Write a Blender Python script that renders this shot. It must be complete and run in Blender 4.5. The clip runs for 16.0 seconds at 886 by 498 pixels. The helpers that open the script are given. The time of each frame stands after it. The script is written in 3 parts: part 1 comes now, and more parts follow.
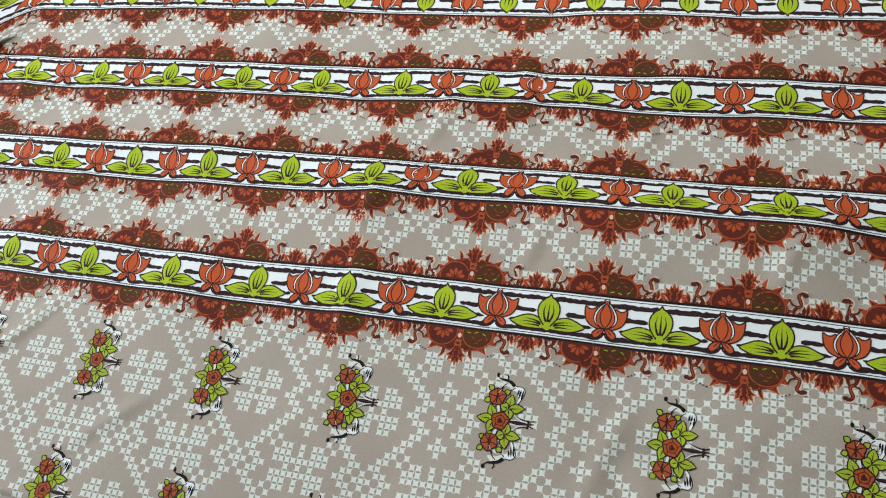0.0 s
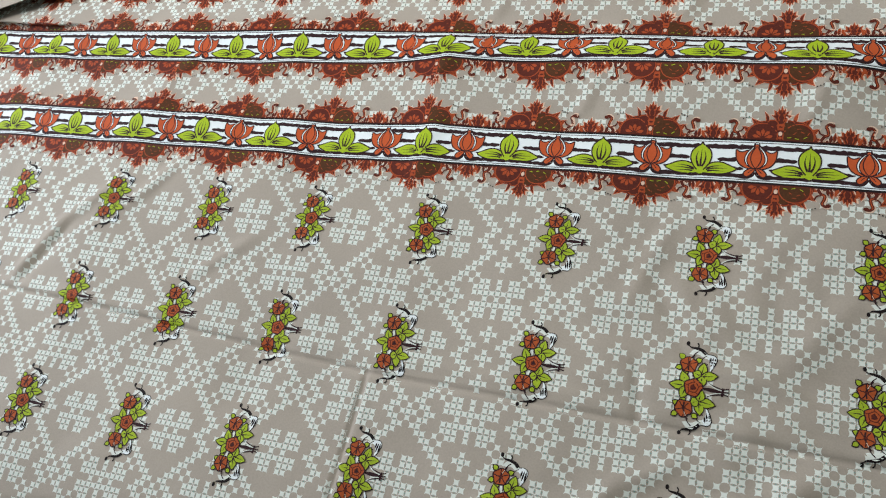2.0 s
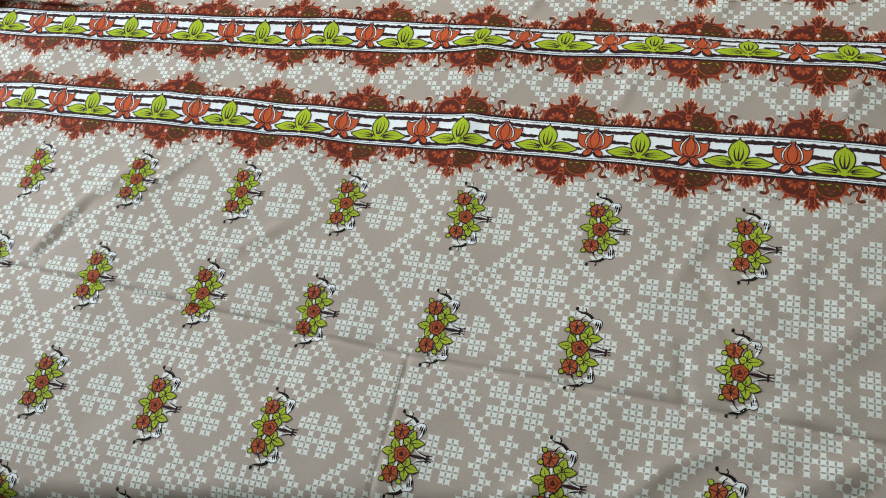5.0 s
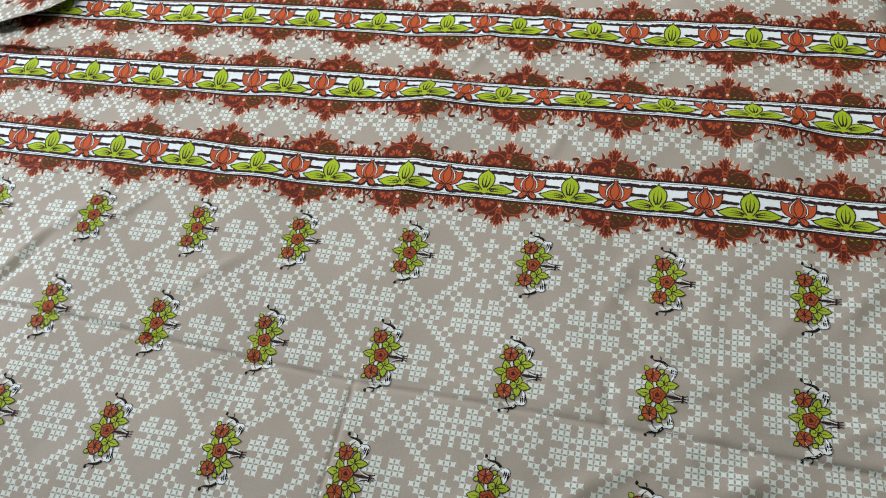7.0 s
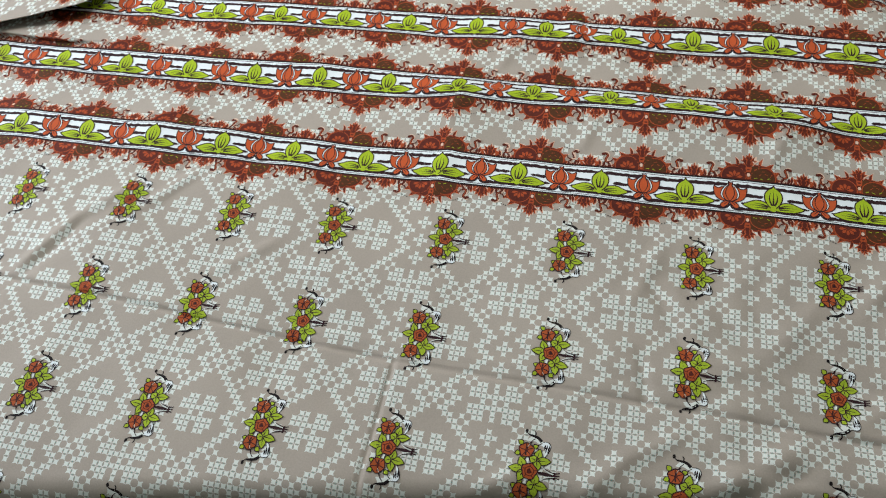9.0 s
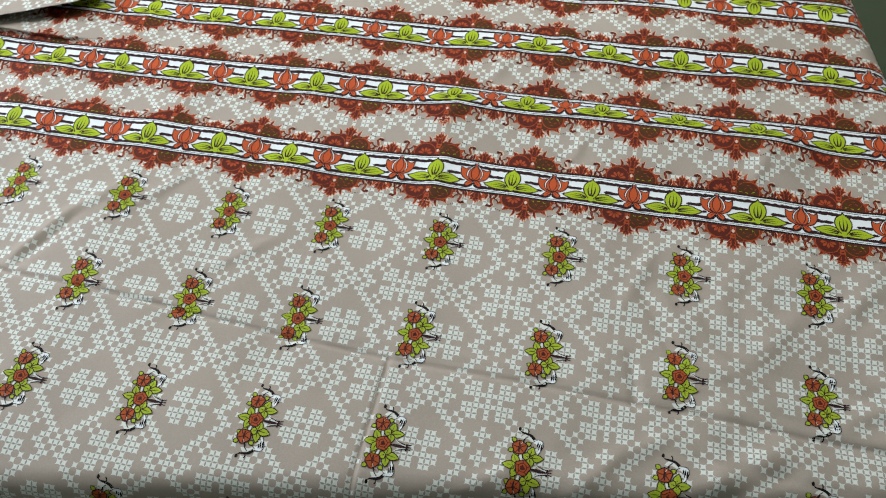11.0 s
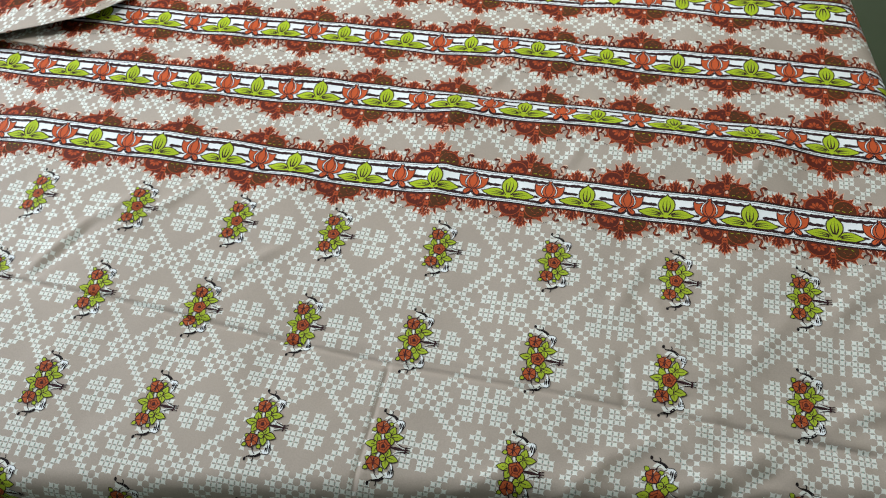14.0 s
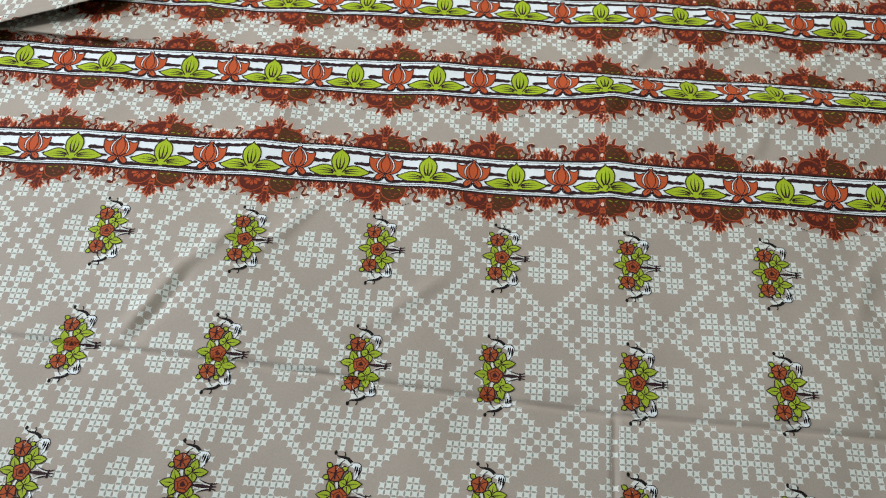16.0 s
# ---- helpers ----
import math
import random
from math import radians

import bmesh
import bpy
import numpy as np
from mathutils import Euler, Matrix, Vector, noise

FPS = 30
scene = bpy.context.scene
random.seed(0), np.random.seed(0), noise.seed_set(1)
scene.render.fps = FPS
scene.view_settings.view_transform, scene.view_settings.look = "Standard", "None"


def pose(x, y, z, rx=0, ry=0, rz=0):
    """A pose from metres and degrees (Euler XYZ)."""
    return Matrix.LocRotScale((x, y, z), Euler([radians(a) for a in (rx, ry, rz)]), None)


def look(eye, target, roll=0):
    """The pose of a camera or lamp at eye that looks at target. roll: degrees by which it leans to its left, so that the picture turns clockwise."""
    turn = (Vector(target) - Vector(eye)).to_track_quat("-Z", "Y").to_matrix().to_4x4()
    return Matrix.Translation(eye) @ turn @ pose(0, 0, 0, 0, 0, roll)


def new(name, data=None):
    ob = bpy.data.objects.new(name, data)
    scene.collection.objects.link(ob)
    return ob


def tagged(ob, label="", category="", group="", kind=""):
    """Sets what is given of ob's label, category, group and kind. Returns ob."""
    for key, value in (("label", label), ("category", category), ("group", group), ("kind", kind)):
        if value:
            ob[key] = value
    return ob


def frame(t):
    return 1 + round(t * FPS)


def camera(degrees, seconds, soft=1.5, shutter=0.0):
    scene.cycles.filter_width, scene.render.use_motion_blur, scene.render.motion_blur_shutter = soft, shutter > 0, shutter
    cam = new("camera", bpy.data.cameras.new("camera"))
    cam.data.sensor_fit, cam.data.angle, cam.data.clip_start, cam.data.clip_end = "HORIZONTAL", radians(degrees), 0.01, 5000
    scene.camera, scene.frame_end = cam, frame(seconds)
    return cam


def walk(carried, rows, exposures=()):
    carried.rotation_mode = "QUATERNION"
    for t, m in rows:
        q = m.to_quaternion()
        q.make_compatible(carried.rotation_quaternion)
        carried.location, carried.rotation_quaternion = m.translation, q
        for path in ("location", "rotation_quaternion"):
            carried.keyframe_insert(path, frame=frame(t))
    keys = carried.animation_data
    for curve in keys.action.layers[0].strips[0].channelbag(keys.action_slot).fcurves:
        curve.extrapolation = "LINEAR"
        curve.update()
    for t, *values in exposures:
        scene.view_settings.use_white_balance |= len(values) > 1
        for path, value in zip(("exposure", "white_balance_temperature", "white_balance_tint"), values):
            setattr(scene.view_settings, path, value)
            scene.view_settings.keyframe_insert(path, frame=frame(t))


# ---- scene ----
cam = camera(59.4, 16.0, soft=1.15)
PATH = [
    (0, (0.364, -0.037, 1.469), (-0.15, 0.785, -0.281), -23.1),
    (0.5, (0.391, -0.103, 1.5), (-0.185, 0.676, -0.25), -27.7),
    (1, (0.415, -0.189, 1.515), (-0.165, 0.576, -0.24), -28.3),
    (1.5, (0.424, -0.242, 1.528), (-0.196, 0.485, -0.229), -31.5),
    (2, (0.419, -0.268, 1.531), (-0.241, 0.45, -0.216), -32.8),
    (2.5, (0.368, -0.293, 1.55), (-0.278, 0.449, -0.191), -31.2),
    (3, (0.299, -0.319, 1.549), (-0.335, 0.439, -0.19), -28.7),
    (3.5, (0.219, -0.314, 1.544), (-0.407, 0.423, -0.206), -29.5),
    (4, (0.197, -0.316, 1.531), (-0.388, 0.418, -0.235), -28.0),
    (4.5, (0.227, -0.331, 1.531), (-0.334, 0.418, -0.237), -25.6),
    (5, (0.296, -0.339, 1.549), (-0.248, 0.441, -0.21), -24.6),
    (7.5, (0.33, -0.431, 1.613), (-0.071, 0.521, -0.1), -13.2),
    (8, (0.269, -0.474, 1.603), (-0.105, 0.498, -0.104), -11.3),
    (8.5, (0.241, -0.507, 1.603), (-0.128, 0.486, -0.094), -10.1),
    (9, (0.247, -0.501, 1.617), (-0.134, 0.505, -0.07), -10.7),
    (11.5, (0.205, -0.557, 1.625), (-0.094, 0.518, -0.035), -4.5),
    (12, (0.229, -0.549, 1.637), (-0.08, 0.511, -0.03), -5.1),
    (12.5, (0.287, -0.538, 1.66), (-0.022, 0.51, -0.015), -6.3),
    (13, (0.335, -0.537, 1.68), (0.004, 0.518, 0.014), -8.1),
    (13.5, (0.325, -0.525, 1.682), (-0.003, 0.514, 0.005), -7.9),
    (14, (0.252, -0.527, 1.682), (-0.105, 0.49, -0.003), -8.7),
    (14.5, (0.059, -0.508, 1.657), (-0.289, 0.47, -0.052), -9.1),
    (15, (-0.131, -0.453, 1.607), (-0.375, 0.504, -0.132), -6.8),
    (15.5, (-0.229, -0.394, 1.571), (-0.338, 0.542, -0.193), -2.5),
    (16, (-0.254, -0.369, 1.562), (-0.328, 0.567, -0.203), -0.2),
]
walk(cam, [(t, look(eye, target, roll)) for t, eye, target, roll in PATH],
     [(0, 0.05), (1, 0.13), (2, 0.10), (3, 0.05), (5, 0.02), (8.5, 0.07), (12, 0.10), (13, 0.17), (14.5, 0.10), (15.5, -0.10), (16, -0.10)])

# ---------------------------------------------------------------- light
from mathutils.geometry import tessellate_polygon

world = bpy.data.worlds.new("world")
scene.world = world
world.use_nodes = True
world.node_tree.nodes["Background"].inputs[0].default_value = (0.80, 0.90, 1.0, 1)
world.node_tree.nodes["Background"].inputs[1].default_value = 0.15


def area_lamp(name, eye, target, sx, sy, watts, colour):
    data = bpy.data.lights.new(name, "AREA")
    data.shape, data.size, data.size_y, data.energy, data.color = "RECTANGLE", sx, sy, watts, colour
    ob = new(name, data)
    ob.matrix_world = look(eye, target)
    return ob


# daylight of a window in the side wall, the lamp under the ceiling and a small bulb in the far corner
area_lamp("window_light", (-2.98, 0.5, 1.75), (0.2, 0.35, 0.5), 1.5, 1.2, 81, (0.90, 0.925, 1.0))
area_lamp("ceiling_light", (-0.02, 1.40, 2.74), (-0.02, 1.40, 0.0), 1.2, 0.4, 40, (1.0, 0.965, 0.92))
area_lamp("bulb_light", (2.20, 3.14, 2.70), (2.20, 3.0, 0.0), 0.09, 0.02, 0.16, (1.0, 0.98, 0.94))


# ---------------------------------------------------------------- materials
def fresh(name):
    m = bpy.data.materials.new(name)
    m.use_nodes = True
    return m, m.node_tree.nodes, m.node_tree.links, m.node_tree.nodes["Principled BSDF"]


def cotton(name, colour, vary=0.10, rough=0.72):
    """Printed cotton: the dye with a faint uneven uptake, and a weave."""
    m, n, l, b = fresh(name)
    co = n.new("ShaderNodeTexCoord")
    big = n.new("ShaderNodeTexNoise")
    big.inputs["Scale"].default_value, big.inputs["Detail"].default_value = 5.0, 4.0
    fine = n.new("ShaderNodeTexNoise")
    fine.inputs["Scale"].default_value, fine.inputs["Detail"].default_value = 420.0, 2.0
    add = n.new("ShaderNodeMath")
    add.operation = "ADD"
    ramp = n.new("ShaderNodeValToRGB")
    lo = [c * (1 - vary) for c in colour]
    hi = [min(1.0, c * (1 + vary)) for c in colour]
    ramp.color_ramp.elements[0].position, ramp.color_ramp.elements[1].position = 0.35, 0.65
    ramp.color_ramp.elements[0].color, ramp.color_ramp.elements[1].color = (*lo, 1), (*hi, 1)
    half = n.new("ShaderNodeMath")
    half.operation = "MULTIPLY"
    half.inputs[1].default_value = 0.5
    for t in (big, fine):
        l.new(co.outputs["Object"], t.inputs["Vector"])
    l.new(big.outputs["Fac"], add.inputs[0])
    l.new(fine.outputs["Fac"], add.inputs[1])
    l.new(add.outputs[0], half.inputs[0])
    l.new(half.outputs[0], ramp.inputs["Fac"])
    l.new(ramp.outputs["Color"], b.inputs["Base Color"])
    bump = n.new("ShaderNodeBump")
    bump.inputs["Strength"].default_value, bump.inputs["Distance"].default_value = 0.25, 0.0006
    l.new(fine.outputs["Fac"], bump.inputs["Height"])
    l.new(bump.outputs["Normal"], b.inputs["Normal"])
    b.inputs["Roughness"].default_value = rough
    b.inputs["Specular IOR Level"].default_value = 0.14
    return m


BEIGE = cotton("beige_cotton", (0.342, 0.311, 0.272), 0.08)
STAR = cotton("white_print", (0.62, 0.675, 0.65), 0.06)
TEAL = cotton("teal_print", (0.17, 0.31, 0.29))
WHITE = cotton("stripe_white_print", (0.69, 0.77, 0.81), 0.03)
DARK = cotton("dark_brown_print", (0.026, 0.011, 0.014))
BROWN = cotton("red_brown_print", (0.086, 0.0165, 0.010), 0.25)
RUST = cotton("rust_print", (0.33, 0.060, 0.019), 0.18)
ORANGE = cotton("lotus_orange_print", (0.44, 0.082, 0.024), 0.12)
LIME = cotton("lime_green_print", (0.315, 0.435, 0.018), 0.12)
OLIVE = cotton("olive_brown_print", (0.070, 0.026, 0.009), 0.25)
CREAM = cotton("cream_print", (0.62, 0.46, 0.36), 0.08)
INK = cotton("black_print", (0.010, 0.007, 0.008))
ROSE = cotton("rose_red_brown_print", (0.33, 0.072, 0.020), 0.15)
LEAF = cotton("leaf_green_print", (0.285, 0.390, 0.025), 0.15)
INKS = [WHITE, DARK, BROWN, RUST, ORANGE, LIME, OLIVE, CREAM, INK, STAR, ROSE, LEAF]
SLOT = {m.name: i for i, m in enumerate(INKS)}


def surface(name, colour, rough, vary=0.12, scale=3.0, bump=0.1, spec=0.5):
    m, n, l, b = fresh(name)
    co = n.new("ShaderNodeTexCoord")
    t = n.new("ShaderNodeTexNoise")
    t.inputs["Scale"].default_value, t.inputs["Detail"].default_value = scale, 6.0
    ramp = n.new("ShaderNodeValToRGB")
    ramp.color_ramp.elements[0].position, ramp.color_ramp.elements[1].position = 0.35, 0.68
    ramp.color_ramp.elements[0].color = (*[c * (1 - vary) for c in colour], 1)
    ramp.color_ramp.elements[1].color = (*[min(1, c * (1 + vary)) for c in colour], 1)
    l.new(co.outputs["Object"], t.inputs["Vector"])
    l.new(t.outputs["Fac"], ramp.inputs["Fac"])
    l.new(ramp.outputs["Color"], b.inputs["Base Color"])
    bp = n.new("ShaderNodeBump")
    bp.inputs["Strength"].default_value, bp.inputs["Distance"].default_value = bump, 0.004
    l.new(t.outputs["Fac"], bp.inputs["Height"])
    l.new(bp.outputs["Normal"], b.inputs["Normal"])
    b.inputs["Roughness"].default_value = rough
    b.inputs["Specular IOR Level"].default_value = spec
    return m


FLOOR = surface("green_floor", (0.058, 0.082, 0.048), 0.05, 0.10, 2.0, 0.008, 0.34)
WALL = surface("wall_paint", (0.62, 0.64, 0.58), 0.75, 0.04, 4.0, 0.05)
CEIL = surface("ceiling_paint", (0.78, 0.78, 0.75), 0.8, 0.03, 4.0, 0.05)
FOAM = surface("mattress_ticking", (0.20, 0.12, 0.09), 0.85, 0.10, 20.0, 0.2)
WOOD = surface("bed_wood", (0.11, 0.06, 0.035), 0.5, 0.25, 9.0, 0.1)


# ---------------------------------------------------------------- helpers
def part(name, bm, material, parent, label=""):
    me = bpy.data.meshes.new(name)
    bm.to_mesh(me)
    bm.free()
    for m in material if isinstance(material, list) else [material]:
        me.materials.append(m)
    ob = new(name, me)
    ob.parent = parent
    if label:
        ob["label"] = label
    return ob


def block(sx, sy, sz, at=(0, 0, 0), bevel=0.0, seg=3):
    bm = bmesh.new()
    bmesh.ops.create_cube(bm, size=1)
    bmesh.ops.scale(bm, vec=(sx, sy, sz), verts=bm.verts)
    bmesh.ops.translate(bm, vec=at, verts=bm.verts)
    if bevel:
        bmesh.ops.bevel(bm, geom=bm.edges[:], offset=bevel, segments=seg, profile=0.5, affect="EDGES")
    return bm


def structure(name, bm, material, label):
    return tagged(part(name, bm, material, None), label, name.split("_")[0], kind="structure")


# ---------------------------------------------------------------- the room
structure("floor", block(6.0, 6.4, 0.10, (0, 0.4, -0.05)), FLOOR, "glossy dark green floor round the bed")
structure("ceiling", block(6.2, 6.6, 0.1, (0, 0.4, 2.85)), CEIL, "plain white painted ceiling over the room")
for i, (d, h, y, z) in enumerate(((2.55, 2.8, -1.525, 1.4), (2.35, 2.8, 2.425, 1.4), (1.5, 1.1, 0.5, 0.55), (1.5, 0.45, 0.5, 2.575))):
    structure("wall_left_%d" % (i + 1), block(0.12, d, h, (-3.06, y, z)), WALL, "plain painted wall with a window beside the bed")
structure("wall_right", block(0.12, 6.4, 2.8, (3.06, 0.4, 1.4)), WALL, "plain painted wall beside the bed")
structure("wall_near", block(6.24, 0.12, 2.8, (0, -2.86, 1.4)), WALL, "plain painted wall behind the viewer")
structure("wall_far", block(6.24, 0.12, 2.8, (0, 3.66, 1.4)), WALL, "plain painted wall beyond the bed")

# the bed stands turned a little to the print of its sheet
TURN = radians(9.7)
CORNER = np.array([-1.0, -0.415])
E1 = np.array([math.cos(TURN), math.sin(TURN)])
E2 = np.array([-math.sin(TURN), math.cos(TURN)])
WIDE, DEEP, TOP = 1.93, 1.55, 0.5
mid = CORNER + E1 * WIDE / 2 + E2 * DEEP / 2
bed = tagged(new("bed"), "dark wooden bed with a mattress under the printed sheet", "bed")
bed.matrix_world = pose(mid[0], mid[1], 0, 0, 0, 9.7)
part("mattress", block(WIDE - 0.03, DEEP - 0.03, 0.20, (0, 0, 0.382), 0.045, 4), FOAM, bed, "brown covered mattress")
part("base", block(WIDE - 0.08, DEEP - 0.08, 0.20, (0, 0, 0.18), 0.01, 2), WOOD, bed, "dark wooden bed base")
for sx in (-1, 1):
    for sy in (-1, 1):
        part("leg", block(0.08, 0.08, 0.10, (sx * (WIDE / 2 - 0.12), sy * (DEEP / 2 - 0.12), 0.04), 0.006, 2), WOOD, bed)

# ---------------------------------------------------------------- the sheet's surface
STEP = 0.0036
U0, U1, V0, V1 = -1.42, 1.20, -0.72, 1.42
LEFT_AT, RIGHT_AT, FRONT_AT, BACK_AT = 0.012, WIDE - 0.022, 0.016, DEEP - 0.01


def warp(u):
    """The print is drawn out a little towards the side where the sheet is pulled."""
    return u - 0.035 * np.maximum(0, -0.55 - u)


def ridge(u, v, a, b, high, wide, fade=0.06):
    """A soft fold from a to b."""
    a, b = np.array(a), np.array(b)
    d = b - a
    ln = np.hypot(*d)
    d = d / ln
    along = (u - a[0]) * d[0] + (v - a[1]) * d[1]
    off = -(u - a[0]) * d[1] + (v - a[1]) * d[0]
    ends = np.clip((along + fade) / (2 * fade), 0, 1) * np.clip((ln - along + fade) / (2 * fade), 0, 1)
    ends = ends * ends * (3 - 2 * ends)
    return high * ends * np.exp(-(off / wide) ** 2)


def slump(u, v, a, b, high, near, far, fade=0.08):
    """A fold that rises gently on its near side and falls off steeply on its far side."""
    a, b = np.array(a), np.array(b)
    d = b - a
    ln = np.hypot(*d)
    d = d / ln
    along = (u - a[0]) * d[0] + (v - a[1]) * d[1]
    off = -(u - a[0]) * d[1] + (v - a[1]) * d[0]
    ends = np.clip((along + fade) / (2 * fade), 0, 1) * np.clip((ln - along + fade) / (2 * fade), 0, 1)
    ends = ends * ends * (3 - 2 * ends)
    wide = np.where(off < 0, near, far)
    return high * ends * np.exp(-(off / wide) ** 2)


def height(u, v):
    h = 0 * u
    rng = np.random.RandomState(5)
    for wl, amp, count in ((0.75, 0.0022, 4), (0.33, 0.0013, 6), (0.13, 0.0005, 9), (0.055, 0.00012, 9)):
        for _ in range(count):
            ang, ph = rng.uniform(0, math.pi), rng.uniform(0, 6.28)
            k = 2 * math.pi / (wl * rng.uniform(0.75, 1.3))
            h = h + amp * np.sin(k * (u * math.cos(ang) + v * math.sin(ang)) + ph) * (0.6 + 0.4 * np.sin(0.37 * k * (u * math.sin(ang) - v * math.cos(ang)) + 2 * ph))
    # the fold under the second stripe, and the smaller ones along the others
    h += slump(u, v, (-0.10, 0.515), (0.62, 0.500), 0.025, 0.090, 0.036)
    h += slump(u, v, (-0.02, 0.705), (0.30, 0.690), 0.010, 0.07, 0.03)
    h += slump(u, v, (-1.00, 0.375), (-0.45, 0.368), 0.006, 0.05, 0.018)
    h += slump(u, v, (-0.85, 0.570), (-0.30, 0.560), 0.007, 0.030, 0.030)
    h += ridge(u, v, (-0.045, 0.28), (-0.03, 0.40), 0.006, 0.020)
    h += ridge(u, v, (0.16, 0.66), (0.15, 0.78), 0.006, 0.020)
    # creases where the cloth lay folded in its packet
    h -= ridge(u, v, (-0.95, 0.005), (-0.45, -0.020), 0.0042, 0.0036, 0.03)
    h -= ridge(u, v, (-0.47, -0.021), (-0.05, -0.048), 0.0050, 0.0036, 0.03)
    h -= ridge(u, v, (-0.05, -0.050), (0.72, -0.064), 0.0042, 0.0036, 0.03)
    h += ridge(u, v, (-0.95, 0.014), (0.72, -0.054), 0.0016, 0.009, 0.03)
    h -= ridge(u, v, (-0.041, -0.05), (-0.050, -0.33), 0.0046, 0.0036, 0.02)
    h += ridge(u, v, (-0.030, -0.05), (-0.039, -0.33), 0.0014, 0.009, 0.02)
    h -= ridge(u, v, (0.335, 0.02), (0.348, -0.06), 0.0042, 0.009, 0.02)
    h -= ridge(u, v, (0.42, -0.125), (0.66, -0.135), 0.0022, 0.009, 0.03)
    # the mattress swells a little towards its front edge
    h += 0.007 * np.exp(-((v + 0.22) / 0.10) ** 2)
    # slanting wrinkles
    h += ridge(u, v, (-0.75, 0.02), (-0.69, 0.135), 0.0055, 0.013, 0.03)
    h -= ridge(u, v, (-0.735, 0.01), (-0.675, 0.125), 0.0040, 0.010, 0.03)
    h += ridge(u, v, (-0.69, 0.135), (-0.62, 0.21), 0.0050, 0.013, 0.03)
    h += ridge(u, v, (-0.58, 0.17), (-0.50, 0.275), 0.0045, 0.013, 0.03)
    h += ridge(u, v, (-0.40, 0.06), (-0.30, 0.14), 0.0035, 0.012, 0.03)
    h += ridge(u, v, (-0.24, 0.10), (-0.13, 0.07), 0.0028, 0.014, 0.03)
    h += ridge(u, v, (0.31, 0.10), (0.36, 0.24), 0.0032, 0.014, 0.03)
    h += ridge(u, v, (0.37, 0.16), (0.43, 0.03), 0.0032, 0.013, 0.03)
    h -= ridge(u, v, (0.34, 0.15), (0.40, 0.03), 0.0020, 0.009, 0.03)
    h += ridge(u, v, (0.44, 0.03), (0.53, 0.005), 0.0040, 0.013, 0.03)
    h += ridge(u, v, (0.52, 0.05), (0.60, 0.15), 0.0040, 0.018, 0.03)
    h += ridge(u, v, (0.26, -0.22), (0.34, -0.13), 0.0060, 0.015, 0.03)
    h += ridge(u, v, (0.35, -0.13), (0.40, -0.10), 0.0045, 0.013, 0.02)
    h += ridge(u, v, (0.40, -0.20), (0.56, -0.09), 0.0065, 0.018, 0.03)
    h -= ridge(u, v, (0.42, -0.22), (0.58, -0.115), 0.0040, 0.012, 0.03)
    h += ridge(u, v, (0.10, -0.25), (0.20, -0.17), 0.0040, 0.014, 0.03)
    h += ridge(u, v, (0.62, -0.05), (0.74, 0.02), 0.0045, 0.016, 0.03)
    h += ridge(u, v, (0.66, 0.14), (0.73, 0.26), 0.0040, 0.018, 0.03)
    h -= ridge(u, v, (0.59, -0.072), (0.80, -0.060), 0.0018, 0.008, 0.03)
    near = np.clip((u - 0.15) / 0.3, 0, 1) * np.clip((0.30 - v) / 0.2, 0, 1)
    h += near * 0.0022 * np.sin(34 * u + 9 * np.sin(13 * v)) * np.sin(29 * v + 7 * np.sin(11 * u + 1))
    h += ridge(u, v, (-0.05, 0.43), (-0.03, 0.50), 0.0040, 0.012, 0.02)
    h += ridge(u, v, (0.20, 0.40), (0.22, 0.47), 0.0035, 0.012, 0.02)
    h += ridge(u, v, (0.52, 0.40), (0.55, 0.48), 0.0040, 0.013, 0.02)
    h += ridge(u, v, (-0.60, 0.42), (-0.55, 0.50), 0.0030, 0.012, 0.02)
    h += ridge(u, v, (0.02, 0.60), (0.05, 0.68), 0.0045, 0.013, 0.02)
    h += ridge(u, v, (0.33, 0.60), (0.36, 0.66), 0.0035, 0.013, 0.02)
    h += ridge(u, v, (-0.80, 0.60), (-0.76, 0.68), 0.0035, 0.013, 0.02)
    return h


def lean(u, v):
    """Folds so full that they lean over the cloth before them: one beyond the second stripe, and the far corner, rolled over on itself."""
    low = slump(u, v, (-1.34, 0.604), (-0.86, 0.588), 0.015, 0.013, 0.050, 0.10)
    roll = slump(u, v, (-1.40, 0.700), (-0.865, 0.807), 0.042, 0.024, 0.130, 0.06)
    reach = 3.0 + 2.0 * np.clip((-0.85 - u) / 0.28, 0, 1)
    return np.maximum(low, roll), np.maximum(1.5 * low, reach * roll)


def over(d, bow=0.05):
    """How far a strip that runs d past an edge goes out and down."""
    d = np.maximum(d, 0)
    a = np.minimum(d / bow, math.pi / 2)
    rest = np.maximum(d - bow * math.pi / 2, 0)
    return bow * np.sin(a), bow * (1 - np.cos(a)) + rest


